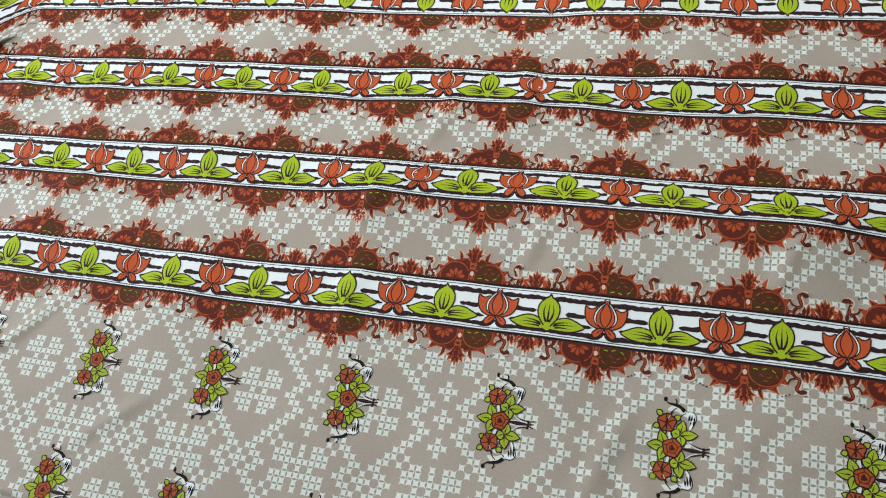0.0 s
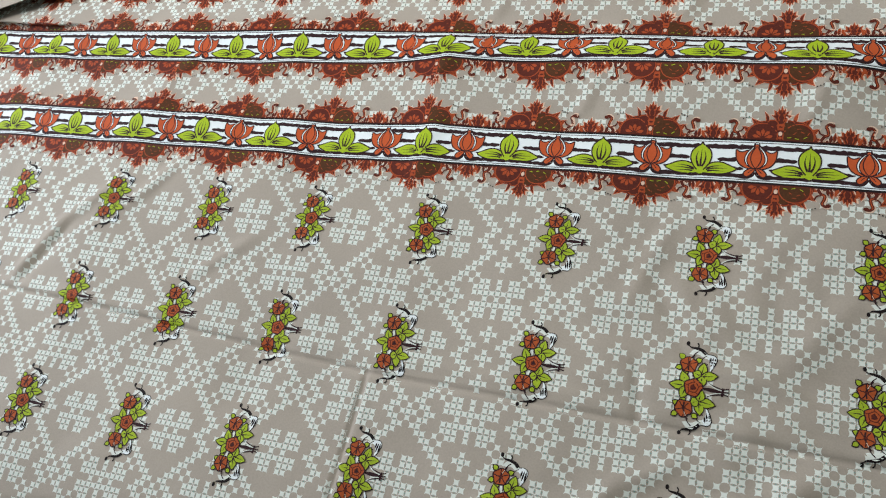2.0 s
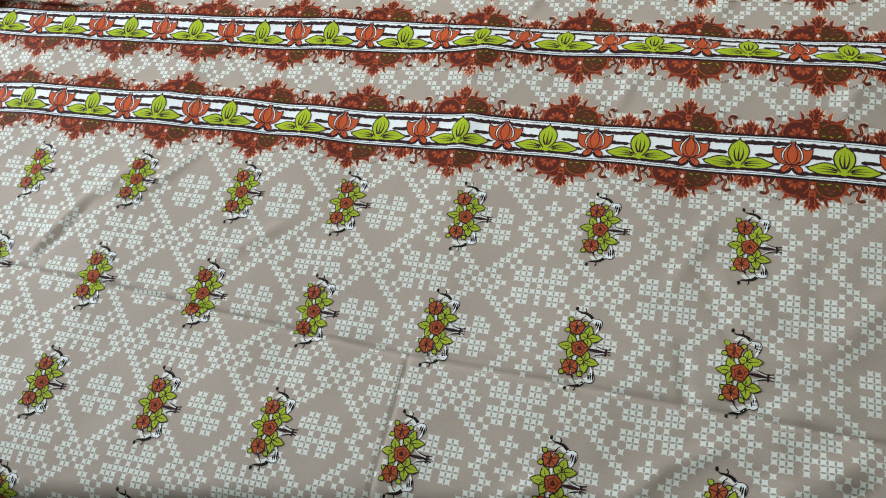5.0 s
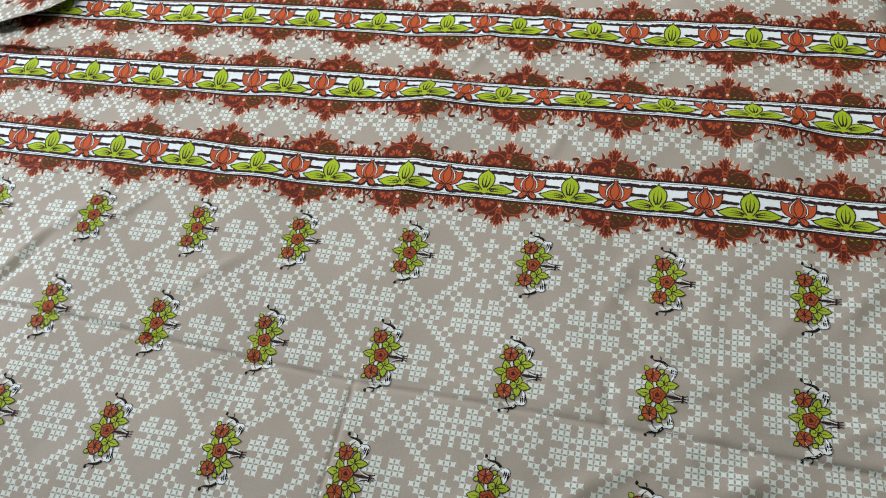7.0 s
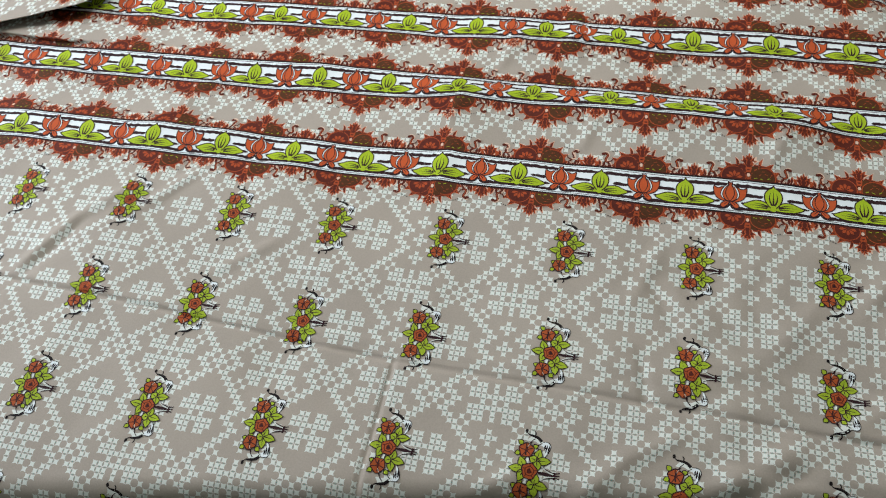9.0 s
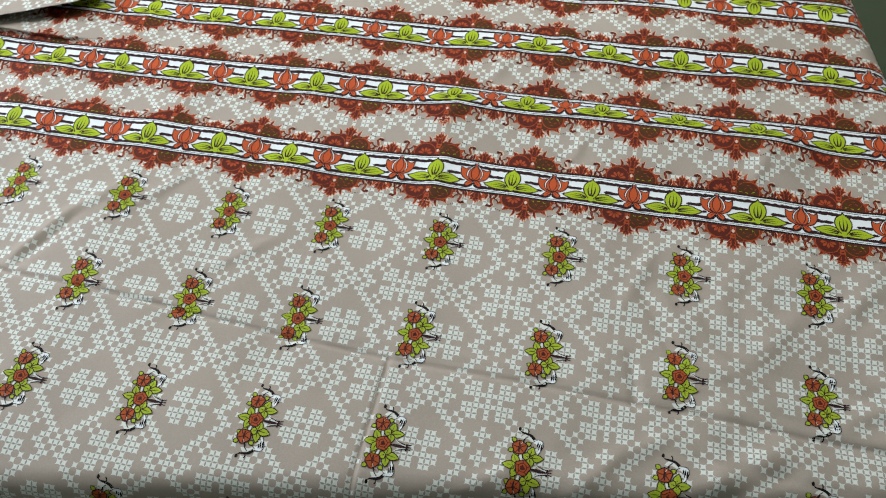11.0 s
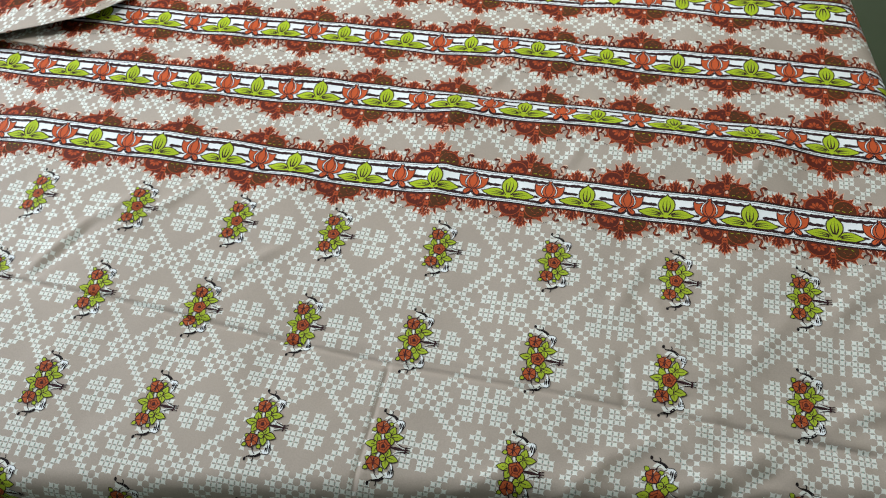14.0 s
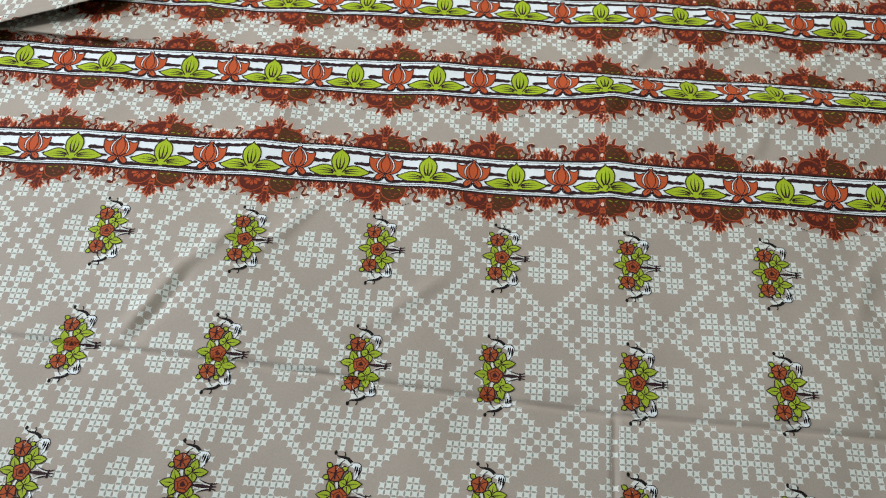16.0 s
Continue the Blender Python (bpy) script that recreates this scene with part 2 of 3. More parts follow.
def lay(u, v):
    """Where a point of the flat cloth lies on the bed."""
    full, forward = lean(u, v)
    x, y = warp(u), v - forward
    s = (x - CORNER[0]) * E1[0] + (y - CORNER[1]) * E1[1]
    t = (x - CORNER[0]) * E2[0] + (y - CORNER[1]) * E2[1]
    lo, ld = over(LEFT_AT - s)
    ro, rd = over(s - RIGHT_AT)
    fo, fd = over(FRONT_AT - t, 0.032)
    bo, bd = over(t - BACK_AT)
    s2 = np.clip(s, LEFT_AT, RIGHT_AT) - lo + ro
    t2 = np.clip(t, FRONT_AT, BACK_AT) - fo + bo
    side, end = ld + rd, fd + bd
    # the hanging cloth swings out in soft waves
    s2 = s2 + np.sign(s - WIDE / 2) * 0.018 * np.clip(side / 0.2, 0, 1) * (1 + np.sin(t * 17))
    t2 = t2 + np.sign(t - DEEP / 2) * 0.018 * np.clip(end / 0.2, 0, 1) * (1 + np.sin(s * 15))
    z = TOP - np.maximum(side, end) - 0.35 * np.minimum(side, end) + height(u, v) + full
    return np.stack([CORNER[0] + s2 * E1[0] + t2 * E2[0], CORNER[1] + s2 * E1[1] + t2 * E2[1], np.maximum(z, 0.03)], -1)


us, vs = np.arange(U0, U1 + 1e-6, STEP), np.arange(V0, V1 + 1e-6, STEP)
GU, GV = np.meshgrid(us, vs, indexing="ij")
GRID = lay(GU, GV)
du, dv = np.gradient(GRID, axis=0), np.gradient(GRID, axis=1)
NORM = np.cross(du, dv)
NORM /= np.linalg.norm(NORM, axis=-1, keepdims=True)


def on_cloth(u, v, lift):
    """Points a hair above the cloth's own facets."""
    a = np.clip((np.asarray(u) - U0) / STEP, 0, len(us) - 1.001)
    b = np.clip((np.asarray(v) - V0) / STEP, 0, len(vs) - 1.001)
    i, j = a.astype(int), b.astype(int)
    fa, fb = (a - i)[..., None], (b - j)[..., None]

    def mix(g):
        return (g[i, j] * (1 - fa) + g[i + 1, j] * fa) * (1 - fb) + (g[i, j + 1] * (1 - fa) + g[i + 1, j + 1] * fa) * fb

    return mix(GRID) + mix(NORM) * np.asarray(lift)[..., None]


def mesh_of(name, verts, faces, mats, index=None, smooth=True):
    me = bpy.data.meshes.new(name)
    me.from_pydata(verts.tolist() if isinstance(verts, np.ndarray) else verts, [], faces.tolist() if isinstance(faces, np.ndarray) else faces)
    for m in mats:
        me.materials.append(m)
    if index is not None:
        me.polygons.foreach_set("material_index", np.asarray(index, dtype=np.int32))
    if smooth:
        me.polygons.foreach_set("use_smooth", np.ones(len(me.polygons), dtype=bool))
    me.update()
    return me


nu, nv = len(us), len(vs)
ids = np.arange(nu * nv).reshape(nu, nv)
quads = np.stack([ids[:-1, :-1], ids[1:, :-1], ids[1:, 1:], ids[:-1, 1:]], -1).reshape(-1, 4)
sheet = tagged(new("bed_sheet", mesh_of("bed_sheet", GRID.reshape(-1, 3), quads, [BEIGE])),
               "creased beige cotton bed sheet with printed flower stripes on the bed", "bed sheet")


# ---------------------------------------------------------------- drawing the print
class Motif:
    """Flat printed shapes in millimetres, each on a layer of its own, cut fine enough to follow the folds."""

    def __init__(self):
        self.pts, self.tri, self.mat, self.level = [], [], [], 0

    def _tri(self, a, b, c, m, depth=0):
        e = [math.dist(a, b), math.dist(b, c), math.dist(c, a)]
        k = max(range(3), key=lambda q: e[q])
        if e[k] > 8 and depth < 8:
            p = [a, b, c]
            p = p[k:] + p[:k]
            h = ((p[0][0] + p[1][0]) / 2, (p[0][1] + p[1][1]) / 2)
            self._tri(p[0], h, p[2], m, depth + 1)
            self._tri(h, p[1], p[2], m, depth + 1)
            return
        area = (b[0] - a[0]) * (c[1] - a[1]) - (c[0] - a[0]) * (b[1] - a[1])
        if abs(area) < 1e-6:
            return
        n = len(self.pts)
        self.pts += [(*q, self.level) for q in ((a, b, c) if area > 0 else (a, c, b))]
        self.tri.append((n, n + 1, n + 2))
        self.mat.append(SLOT[m.name])

    def fill(self, m, pts):
        self.level += 1
        for t in tessellate_polygon([[Vector((x, y, 0)) for x, y in pts]]):
            self._tri(*[tuple(pts[i]) for i in t], m)
        return self

    def stroke(self, m, pts, wide, taper=False, closed=False):
        self.level += 1
        pts = list(pts) + ([pts[0], pts[1]] if closed else [])
        rows = []
        for i, p in enumerate(pts):
            a, b = pts[max(i - 1, 0)], pts[min(i + 1, len(pts) - 1)]
            if closed and i == 0:
                a = pts[-3]
            if closed and i == len(pts) - 1:
                b = pts[2]
            d = math.dist(a, b) or 1
            nx, ny = -(b[1] - a[1]) / d, (b[0] - a[0]) / d
            w = wide / 2 * (max(0.12, math.sin(math.pi * min(0.5 + 0.5 * i / (len(pts) - 1), 1))) if taper else 1)
            rows.append(((p[0] + nx * w, p[1] + ny * w), (p[0] - nx * w, p[1] - ny * w)))
        for (a, b), (c, d) in zip(rows, rows[1:-1] + [rows[-1]] if not closed else rows[1:-1]):
            self._tri(a, b, d, m)
            self._tri(a, d, c, m)
        return self

    def outlined(self, m, pts, line, wide=1.0):
        return self.fill(m, pts).stroke(line, pts, wide, closed=True)

    def print_at(self, name, u, v, parent, flip=1, mirror=1, label="", base=0.00035, step=0.000010):
        p = np.array(self.pts)
        t = np.array(self.tri)
        if flip * mirror < 0:
            t = t[:, ::-1]
        lift = base + step * p[:, 2]
        verts = on_cloth(u + mirror * p[:, 0] / 1000, v + flip * p[:, 1] / 1000, lift)
        ob = new(name, mesh_of(name, verts, t, INKS, self.mat))
        ob.parent = parent
        if label:
            ob["label"] = label
        return ob


def oval(cx, cy, rx, ry, n=18, a0=0, a1=360, lean=0):
    out = []
    c, s = math.cos(radians(lean)), math.sin(radians(lean))
    full = a1 - a0 >= 360
    for i in range(n):
        a = radians(a0 + (a1 - a0) * i / (n if full else n - 1))
        x, y = rx * math.cos(a), ry * math.sin(a)
        out.append((cx + x * c - y * s, cy + x * s + y * c))
    return out


def petal(x, y, ang, ln, wide, n=8, blunt=0.85, curl=0.0):
    """A pointed oval that starts at x, y and runs along ang."""
    c, s = math.cos(radians(ang)), math.sin(radians(ang))
    left, right = [], []
    for i in range(n + 1):
        t = i / n
        w = wide / 2 * math.sin(math.pi * t ** blunt) ** 0.9 if 0 < t < 1 else 0
        bend = curl * math.sin(math.pi * t)
        left.append((t * ln, w + bend))
        right.append((t * ln, -w + bend))
    pts = left + right[-2:0:-1]
    return [(x + a * c - b * s, y + a * s + b * c) for a, b in pts][::-1]


def bend(pts, n=6):
    """A smooth line through points."""
    out = []
    q = [pts[0]] + list(pts) + [pts[-1]]
    for i in range(1, len(q) - 2):
        p0, p1, p2, p3 = q[i - 1:i + 3]
        for k in range(n):
            t = k / n
            out.append(tuple(0.5 * (2 * b + (c - a) * t + (2 * a - 5 * b + 4 * c - d) * t * t + (3 * b - a - 3 * c + d) * t ** 3) for a, b, c, d in zip(p0, p1, p2, p3)))
    return out + [pts[-1]]


def lotus():
    g = Motif()
    for sx in (-1, 1):
        wing = bend([(0, -13), (11, -11.5), (20, -7), (25.5, 1), (27, 9), (27, 17.5), (22, 14.5), (17, 14.5), (12, 17), (6, 12), (0, 8)], 3)
        g.outlined(ORANGE, [(sx * x, y) for x, y in wing], DARK, 1.8)
    drop = bend([(0, -12), (9, -8.5), (14.5, -1), (14.5, 8), (10, 17), (4.5, 23), (2.5, 29), (-2.5, 29), (-4.5, 23), (-10, 17), (-14.5, 8), (-14.5, -1), (-9, -8.5), (0, -12)], 3)[:-1]
    g.outlined(WHITE, drop, DARK, 1.5)
    g.outlined(ORANGE, [(x * 0.80, y * 0.93 - 0.6) for x, y in drop], DARK, 1.4)
    g.outlined(ORANGE, petal(0, -11, 90, 35, 14.5, 8, 0.95), DARK, 1.5)
    for sx in (-1, 1):
        lobe = bend([(0, -11), (8, -12), (14, -17), (15, -22), (11, -25), (6, -22), (2, -17), (0, -11)], 3)[:-1]
        g.outlined(ORANGE, [(sx * x, y) for x, y in lobe], DARK, 1.8)
        g.stroke(DARK, [(sx * 2, -12), (sx * 6, -15), (sx * 9, -19)], 1.1)
    g.fill(WHITE, [(-8, -28.5), (8, -28.5), (3, -25), (0, -19.5), (-3, -25)])
    for sx in (-1, 1):
        g.stroke(DARK, bend([(sx * 22, -26), (sx * 12, -27), (sx * 4, -24), (0, -17)]), 2.6)
    return g


def leaf_trio():
    g = Motif()
    for sx in (-1, 1):
        side = bend([(0, -19), (8, -10), (18, -4.5), (29, -4), (40, -8.5), (49, -14), (41, -19.5), (31, -22.5), (17, -23), (6, -22.5)], 4)
        g.outlined(LIME, [(sx * x, y) for x, y in side], DARK, 2.0)
        for y1, y2, x0, x1 in ((-14.5, -9.5, 9, 31), (-16.5, -13.5, 8, 37), (-18.8, -18.5, 10, 32)):
            g.stroke(DARK, bend([(sx * x0, y1), (sx * (x0 * 0.6 + x1 * 0.4), y1 * 0.45 + y2 * 0.55 + 0.8), (sx * x1, y2)], 4), 2.6, True)
    heart = bend([(0, -22), (7, -14), (12.5, -5), (14.5, 5), (12.5, 14), (7, 20.5), (2.2, 24), (0, 28), (-2.2, 24), (-7, 20.5), (-12.5, 14), (-14.5, 5), (-12.5, -5), (-7, -14)], 3)
    g.outlined(LIME, heart, DARK, 2.0)
    for k in (-1, 0, 1):
        g.stroke(DARK, bend([(k * 2.0, -12), (k * 5.4, -4), (k * 6.4, 5), (k * 4.4, 17 - abs(k) * 3)]), 3.0, True)
    g.fill(LIME, [(-6, -21), (-3, -14), (3, -14), (6, -21), (0, -24)])
    g.stroke(DARK, [(-7, -24), (0, -25.5), (7, -24)], 2.2)
    return g


def rough_bar(x0, x1, y, wide, seed, amp=0.9):
    """A hand-drawn bar with an uneven edge."""
    rng = random.Random(seed)
    n = max(4, int((x1 - x0) / 4))
    top = [(x0 + (x1 - x0) * i / n, y + wide / 2 * (0.35 if i in (0, n) else 1) + rng.uniform(-amp, amp)) for i in range(n + 1)]
    low = [(x0 + (x1 - x0) * i / n, y - wide / 2 * (0.35 if i in (0, n) else 1) + rng.uniform(-amp, amp) * 0.6) for i in range(n + 1)]
    return top + low[::-1]


def stripe_tile(seed):
    """One repeat of the white stripe with its dark hand-drawn lines."""
    g = Motif()
    h = 72.0
    for x in range(6):
        a, b = -h + x * 24, -h + (x + 1) * 24
        g.fill(WHITE, [(a, -33.5), (b, -33.5), (b, 33.5), (a, 33.5)])
        g.level -= 1
    g.level += 1
    for y, w in ((33.7, 3.2), (29.6, 1.1), (-29.6, 1.1), (-33.7, 3.4)):
        g.stroke(INK, [(-h + 12 * i, y) for i in range(13)], w)
    g.fill(DARK, rough_bar(-h - 0.2, h + 0.2, 21.8, 6.8, seed, 1.4))
    g.fill(DARK, rough_bar(-h - 0.2, h + 0.2, -23.8, 6.0, seed + 1, 1.2))
    for a, b in ((-52, -24), (22, 54)):
        g.fill(DARK, rough_bar(a, b, 1.5 + (2 if a > 0 else 0), 6.4, seed + 2 + a, 1.2))
    for a, b in ((-44, -16), (18, 46)):
        g.fill(DARK, rough_bar(a, b, -12.5, 4.4, seed + 5 + a, 1.0))
    return g


def crown(g, cx, y0, wide, high):
    """A little crown of flames, dark with rusty edges and a pale rim."""
    w = wide / 2
    shape = [(-w * 0.50, 0), (-w * 0.70, 0.22), (-w * 1.15, 0.40), (-w * 0.78, 0.44), (-w * 0.86, 0.72), (-w * 0.46, 0.60), (-w * 0.34, 0.84), (-w * 0.17, 0.72), (0, 1.0),
             (w * 0.17, 0.72), (w * 0.34, 0.84), (w * 0.46, 0.60), (w * 0.86, 0.72), (w * 0.78, 0.44), (w * 1.15, 0.40), (w * 0.70, 0.22), (w * 0.50, 0)]
    g.fill(CREAM, [(cx + x * 1.16 + 0.8, y0 + y * high * 1.06) for x, y in shape])
    g.fill(RUST, [(cx + x, y0 + y * high) for x, y in shape])
    g.fill(BROWN, [(cx + x * 0.78, y0 + y * high * 0.90) for x, y in shape])
    for sx in (-1, 1):
        g.stroke(RUST, [(cx + sx * w * 0.22, y0 + high * 0.06), (cx + sx * w * 0.34, y0 + high * 0.28), (cx + sx * w * 0.20, y0 + high * 0.48)], 1.3)
        g.fill(RUST, petal(cx + sx * w * 0.30, y0 + high * 0.40, 90 - sx * 28, high * 0.26, 2.4, 4))
    g.stroke(RUST, [(cx, y0 + high * 0.56), (cx, y0 + high * 0.84)], 1.3)


def scallop():
    """Half a medallion with flames round it; the base lies along the stripe."""
    g = Motif()
    rng = random.Random(4)
    teeth = [(-90 + 180 * i / 80, 1.4 + (2.8 * (i % 2) + rng.uniform(0, 1.8))) for i in range(81)]
    g.fill(CREAM, [(-90, -1)] + [(x, y + 1.6) for x, y in teeth] + [(90, -1)])
    g.fill(BROWN, [(-90, -1)] + teeth + [(90, -1)])
    # short flames that lean up the dome towards the crown
    flames = []
    for k in range(15):
        a = 8 + 164 * k / 14
        if abs(a - 90) < 16:
            continue
        side = 1 if a < 90 else -1
        rise = 1 - abs(90 - a) / 90
        ang = 90 - side * (66 - 44 * rise) + (16 if k % 2 else -14) * side
        flames.append((48.5 * math.cos(radians(a)), 33 * math.sin(radians(a)), ang, 6.0 + 5.0 * rise + 4.0 * (k % 2), side * (1.6 if k % 2 else -1.2)))
    for x, y, a, ln, c in flames:
        g.fill(CREAM, petal(x * 0.95 + 0.5, y * 0.95, a, ln + 3.4, 6.6, 5, 0.6, c))
    for x, y, a, ln, c in flames:
        g.fill(RUST, petal(x * 0.94, y * 0.94, a, ln + 2.4, 5.4, 5, 0.6, c))
        g.fill(BROWN, petal(x * 0.92, y * 0.92, a, ln + 0.2, 3.4, 5, 0.6, c))
    g.fill(BROWN, [(-54, 0)] + oval(0, 0, 49, 33.5, 28, 180, 0) + [(54, 0)])
    crown(g, 0, 29, 25, 25)
    for sx in (-1, 1):
        g.fill(OLIVE if sx > 0 else BROWN, [(sx * 4, 2)] + [(sx * x, y) for x, y in oval(0, 1, 44, 28, 12, 0, 84)])
        g.stroke(RUST, oval(sx * 24, 6, 20.5, 20, 20, -14, 194), 1.5)
        g.stroke(RUST, oval(sx * 11, 26, 7.5, 5.5, 10, 20 if sx > 0 else -40, 220 if sx > 0 else 160), 1.3)
    for k in range(5):
        a = 14 + 38 * k
        g.outlined(RUST, petal(-23 + 2 * math.cos(radians(a)), 3 + 2 * math.sin(radians(a)), a, 12.5, 6.2, 4, 1.5), BROWN, 0.8)
    g.fill(BROWN, oval(-23, 3, 3.0, 2.4, 8))
    for x, y, a in ((12, 5, 10), (22, 4, -20), (33, 6, 35), (19, 12, 40), (29, 14, -25), (24, 19, 5), (37, 12, 60)):
        c, q = math.cos(radians(a)) * 2.6, math.sin(radians(a)) * 2.6
        g.stroke(LIME if y < 7 else RUST, [(x - c, y - q), (x, y), (x + c, y + q)], 1.0)
    for sx in (-1, 1):
        g.stroke(RUST, bend([(sx * 47, 3), (sx * 44, 15), (sx * 33, 26), (sx * 19, 30)], 5), 1.1)
    g.fill(RUST, [(-4.0, 16), (4.0, 16), (5.0, 26), (-5.0, 26)])
    g.fill(BROWN, oval(0, 21.5, 3.0, 1.6, 8))
    g.fill(CREAM, oval(0, 10.5, 2.7, 3.6, 10))
    g.fill(RUST, oval(0, 4, 2.4, 2.4, 8))
    for sx in (-1, 1):
        hook = bend([(sx * 53, 2), (sx * 57, 9), (sx * 62, 12), (sx * 61, 19), (sx * 59, 24), (sx * 63, 28), (sx * 68, 27)], 5)
        g.stroke(CREAM, [(x + 0.9, y + 1.0) for x, y in hook], 5.6)
        g.stroke(BROWN, hook, 4.4)
        g.stroke(RUST, hook[6:-8], 1.3)
        g.fill(BROWN, oval(sx * 67, 26.5, 3.6, 2.8, 10))
        g.stroke(BROWN, bend([(sx * 58, 11), (sx * 52, 13), (sx * 49, 19)], 4), 2.2)
        g.fill(CREAM, petal(sx * 70 + 1, 1, 96 - sx * 10, 16, 7, 4))
        g.fill(RUST, petal(sx * 70, 1, 96 - sx * 10, 15, 5.5, 4))
        g.fill(BROWN, petal(sx * 70, 1, 96 - sx * 10, 12, 3.6, 4))
        g.fill(BROWN, petal(sx * 65, 0, 84, 12, 5, 4))
        g.fill(RUST, petal(sx * 77, 1, 104, 12, 4.4, 4))
        for q in range(3):
            g.fill(INK, oval(sx * (51 - q * 4), 32 + q * 1.6, 1.2, 1.0, 6))
    return g


def small_crown():
    g = Motif()
    crown(g, 0, 1, 27, 25)
    for sx in (-1, 1):
        g.fill(RUST, petal(sx * 11, 0, 90 - sx * 25, 12, 5, 4))
    return g


def rose(g, cx, cy, r, turn=0, heart=False):
    """A rose of five uneven lobes: veined from its middle, or with a dark heart."""
    edge = []
    for i in range(25):
        a = radians(turn + i * 360 / 25)
        k = 1 + 0.07 * math.cos(5 * radians(i * 360 / 25)) + 0.03 * math.sin(3 * a)
        edge.append((cx + r * k * math.cos(a), cy + r * k * math.sin(a)))
    g.outlined(ROSE, edge, DARK, 1.7)

    def at(f, deg):
        return (cx + r * f * math.cos(radians(turn + deg)), cy + r * f * math.sin(radians(turn + deg)))

    for k in range(5):
        if heart:
            g.stroke(BROWN, [at(0.62, k * 72), at(0.56, k * 72 + 36), at(0.62, k * 72 + 72)], 1.3)
            g.stroke(BROWN, [at(0.62, k * 72), at(0.80, k * 72 + 10), at(0.97, k * 72 + 6)], 1.2)
        else:
            g.stroke(DARK, [at(0.12, k * 72), at(0.5, k * 72 + 9), at(0.95, k * 72 + 4)], 1.3)
    if heart:
        g.fill(BROWN, [at(0.42, 80), at(0.34, 150), at(0.42, 215), at(0.34, 270), at(0.42, 330)])
        g.fill(DARK, [at(0.30, 90), at(0.30, 215), at(0.30, 330)])
    else:
        g.fill(BROWN, [at(0.26, 36 + k * 72) for k in range(5)])


def bouquet():
    """Three roses with leaves, stems that end in a tie, and curled black and white scrolls at both ends."""
    g = Motif()
    for sy in (1, -1):
        def m(pts, sy=sy):
            return [(x, sy * y) for x, y in pts]
        # pale scroll with its dark edge
        g.fill(STAR, m(bend([(-9, 45), (-4, 51), (4, 52), (12, 47), (17, 45), (13, 40), (8, 42), (2, 45), (-4, 44)], 3)))
        g.fill(WHITE, m(bend([(13, 46), (20, 46.5), (25, 42), (23.5, 33), (18, 22), (18.5, 31), (16, 38), (12, 41)], 3)))
        g.stroke(INK, m(bend([(13, 46), (22, 46), (26, 40), (23, 30), (18, 22)], 4)), 1.1)
        for x, a, ln in ((24, -97, 15), (21, -99, 14), (18, -96, 9)):
            g.fill(INK, m(petal(x, 43, a, ln, 2.6, 4)))
        g.stroke(INK, m(bend([(13, 44), (8, 40), (8, 35), (12, 32), (15, 33)], 4)), 1.1)
        g.stroke(INK, m(bend([(12, 46), (6, 51), (-2, 53), (-8, 54), (-12, 58)], 5)), 4.6, True)
        g.fill(INK, m(oval(-11.5, 58.5, 2.4, 3.2, 8)))
        g.stroke(INK, m(bend([(1, 53), (2, 57), (0, 60)], 3)), 1.7)
        g.stroke(DARK, m(bend([(10, 20), (18, 9), (28, 5), (37, 3)], 4)), 1.5)
        g.stroke(STAR, m(bend([(11, 16), (20, 7), (28, 3.0), (36, 1.6)], 4)), 1.2)
        g.stroke(STAR, m([(-3, 11), (-5, 20)]), 4.0)
        g.stroke(DARK, m([(-1.5, 11), (-3, 20)]), 1.0)
        g.stroke(DARK, m(bend([(-6, 38), (-3, 44), (2, 49)], 3)), 1.3)
    g.fill(DARK, petal(9, 0.5, -2, 31, 5, 6))
    g.fill(DARK, [(34, -6), (37, -6), (37.5, 5), (34.5, 5)])
    for y in (-4, 0.5, 5):
        g.stroke(DARK, [(36, y * 0.6), (43, y)], 1.5)
    for x, y, a in ((-16, 26, 200), (-14, 38, 140), (0, 35, 30), (-15, -24, 160), (-16, -34, 215), (1, -34, -30), (-8, 17, 150), (-8, -15, 215)):
        g.outlined(LEAF, petal(x, y, a, 9, 7.5, 4), DARK, 1.5)
    for sy in (1, -1):
        for a, ln in ((80, 19), (8, 21), (-75, 14), (158, 11)):
            a *= sy
            g.outlined(LEAF, petal(8, sy * 16, a, ln, 12, 6), DARK, 1.5)
            c, q = math.cos(radians(a)), math.sin(radians(a))
            g.stroke(DARK, [(8 + 2 * c, sy * 16 + 2 * q), (8 + 0.4 * ln * c, sy * 16 + 0.4 * ln * q), (8 + 0.75 * ln * c, sy * 16 + 0.75 * ln * q)], 1.7, True)
    for a, ln in ((112, 20), (180, 22), (250, 18)):
        g.outlined(LEAF, petal(-8, 1, a, ln, 12, 6), DARK, 1.5)
        c, q = math.cos(radians(a)), math.sin(radians(a))
        g.stroke(DARK, [(-8 + 6 * c, 1 + 6 * q), (-8 + 0.5 * ln * c, 1 + 0.5 * ln * q), (-8 + 0.8 * ln * c, 1 + 0.8 * ln * q)], 1.7, True)
    return g


def one_rose(r, turn, stalk=0):
    g = Motif()
    rose(g, 0, 0, r, turn, not stalk)
    if stalk:
        line = bend([(0, stalk * -8), (-0.5, 0), (2, stalk * 7), (6, stalk * 14)], 3)
        g.stroke(DARK, line, 2.2)
        g.stroke(CREAM, line[5:-2], 0.9)
    return g


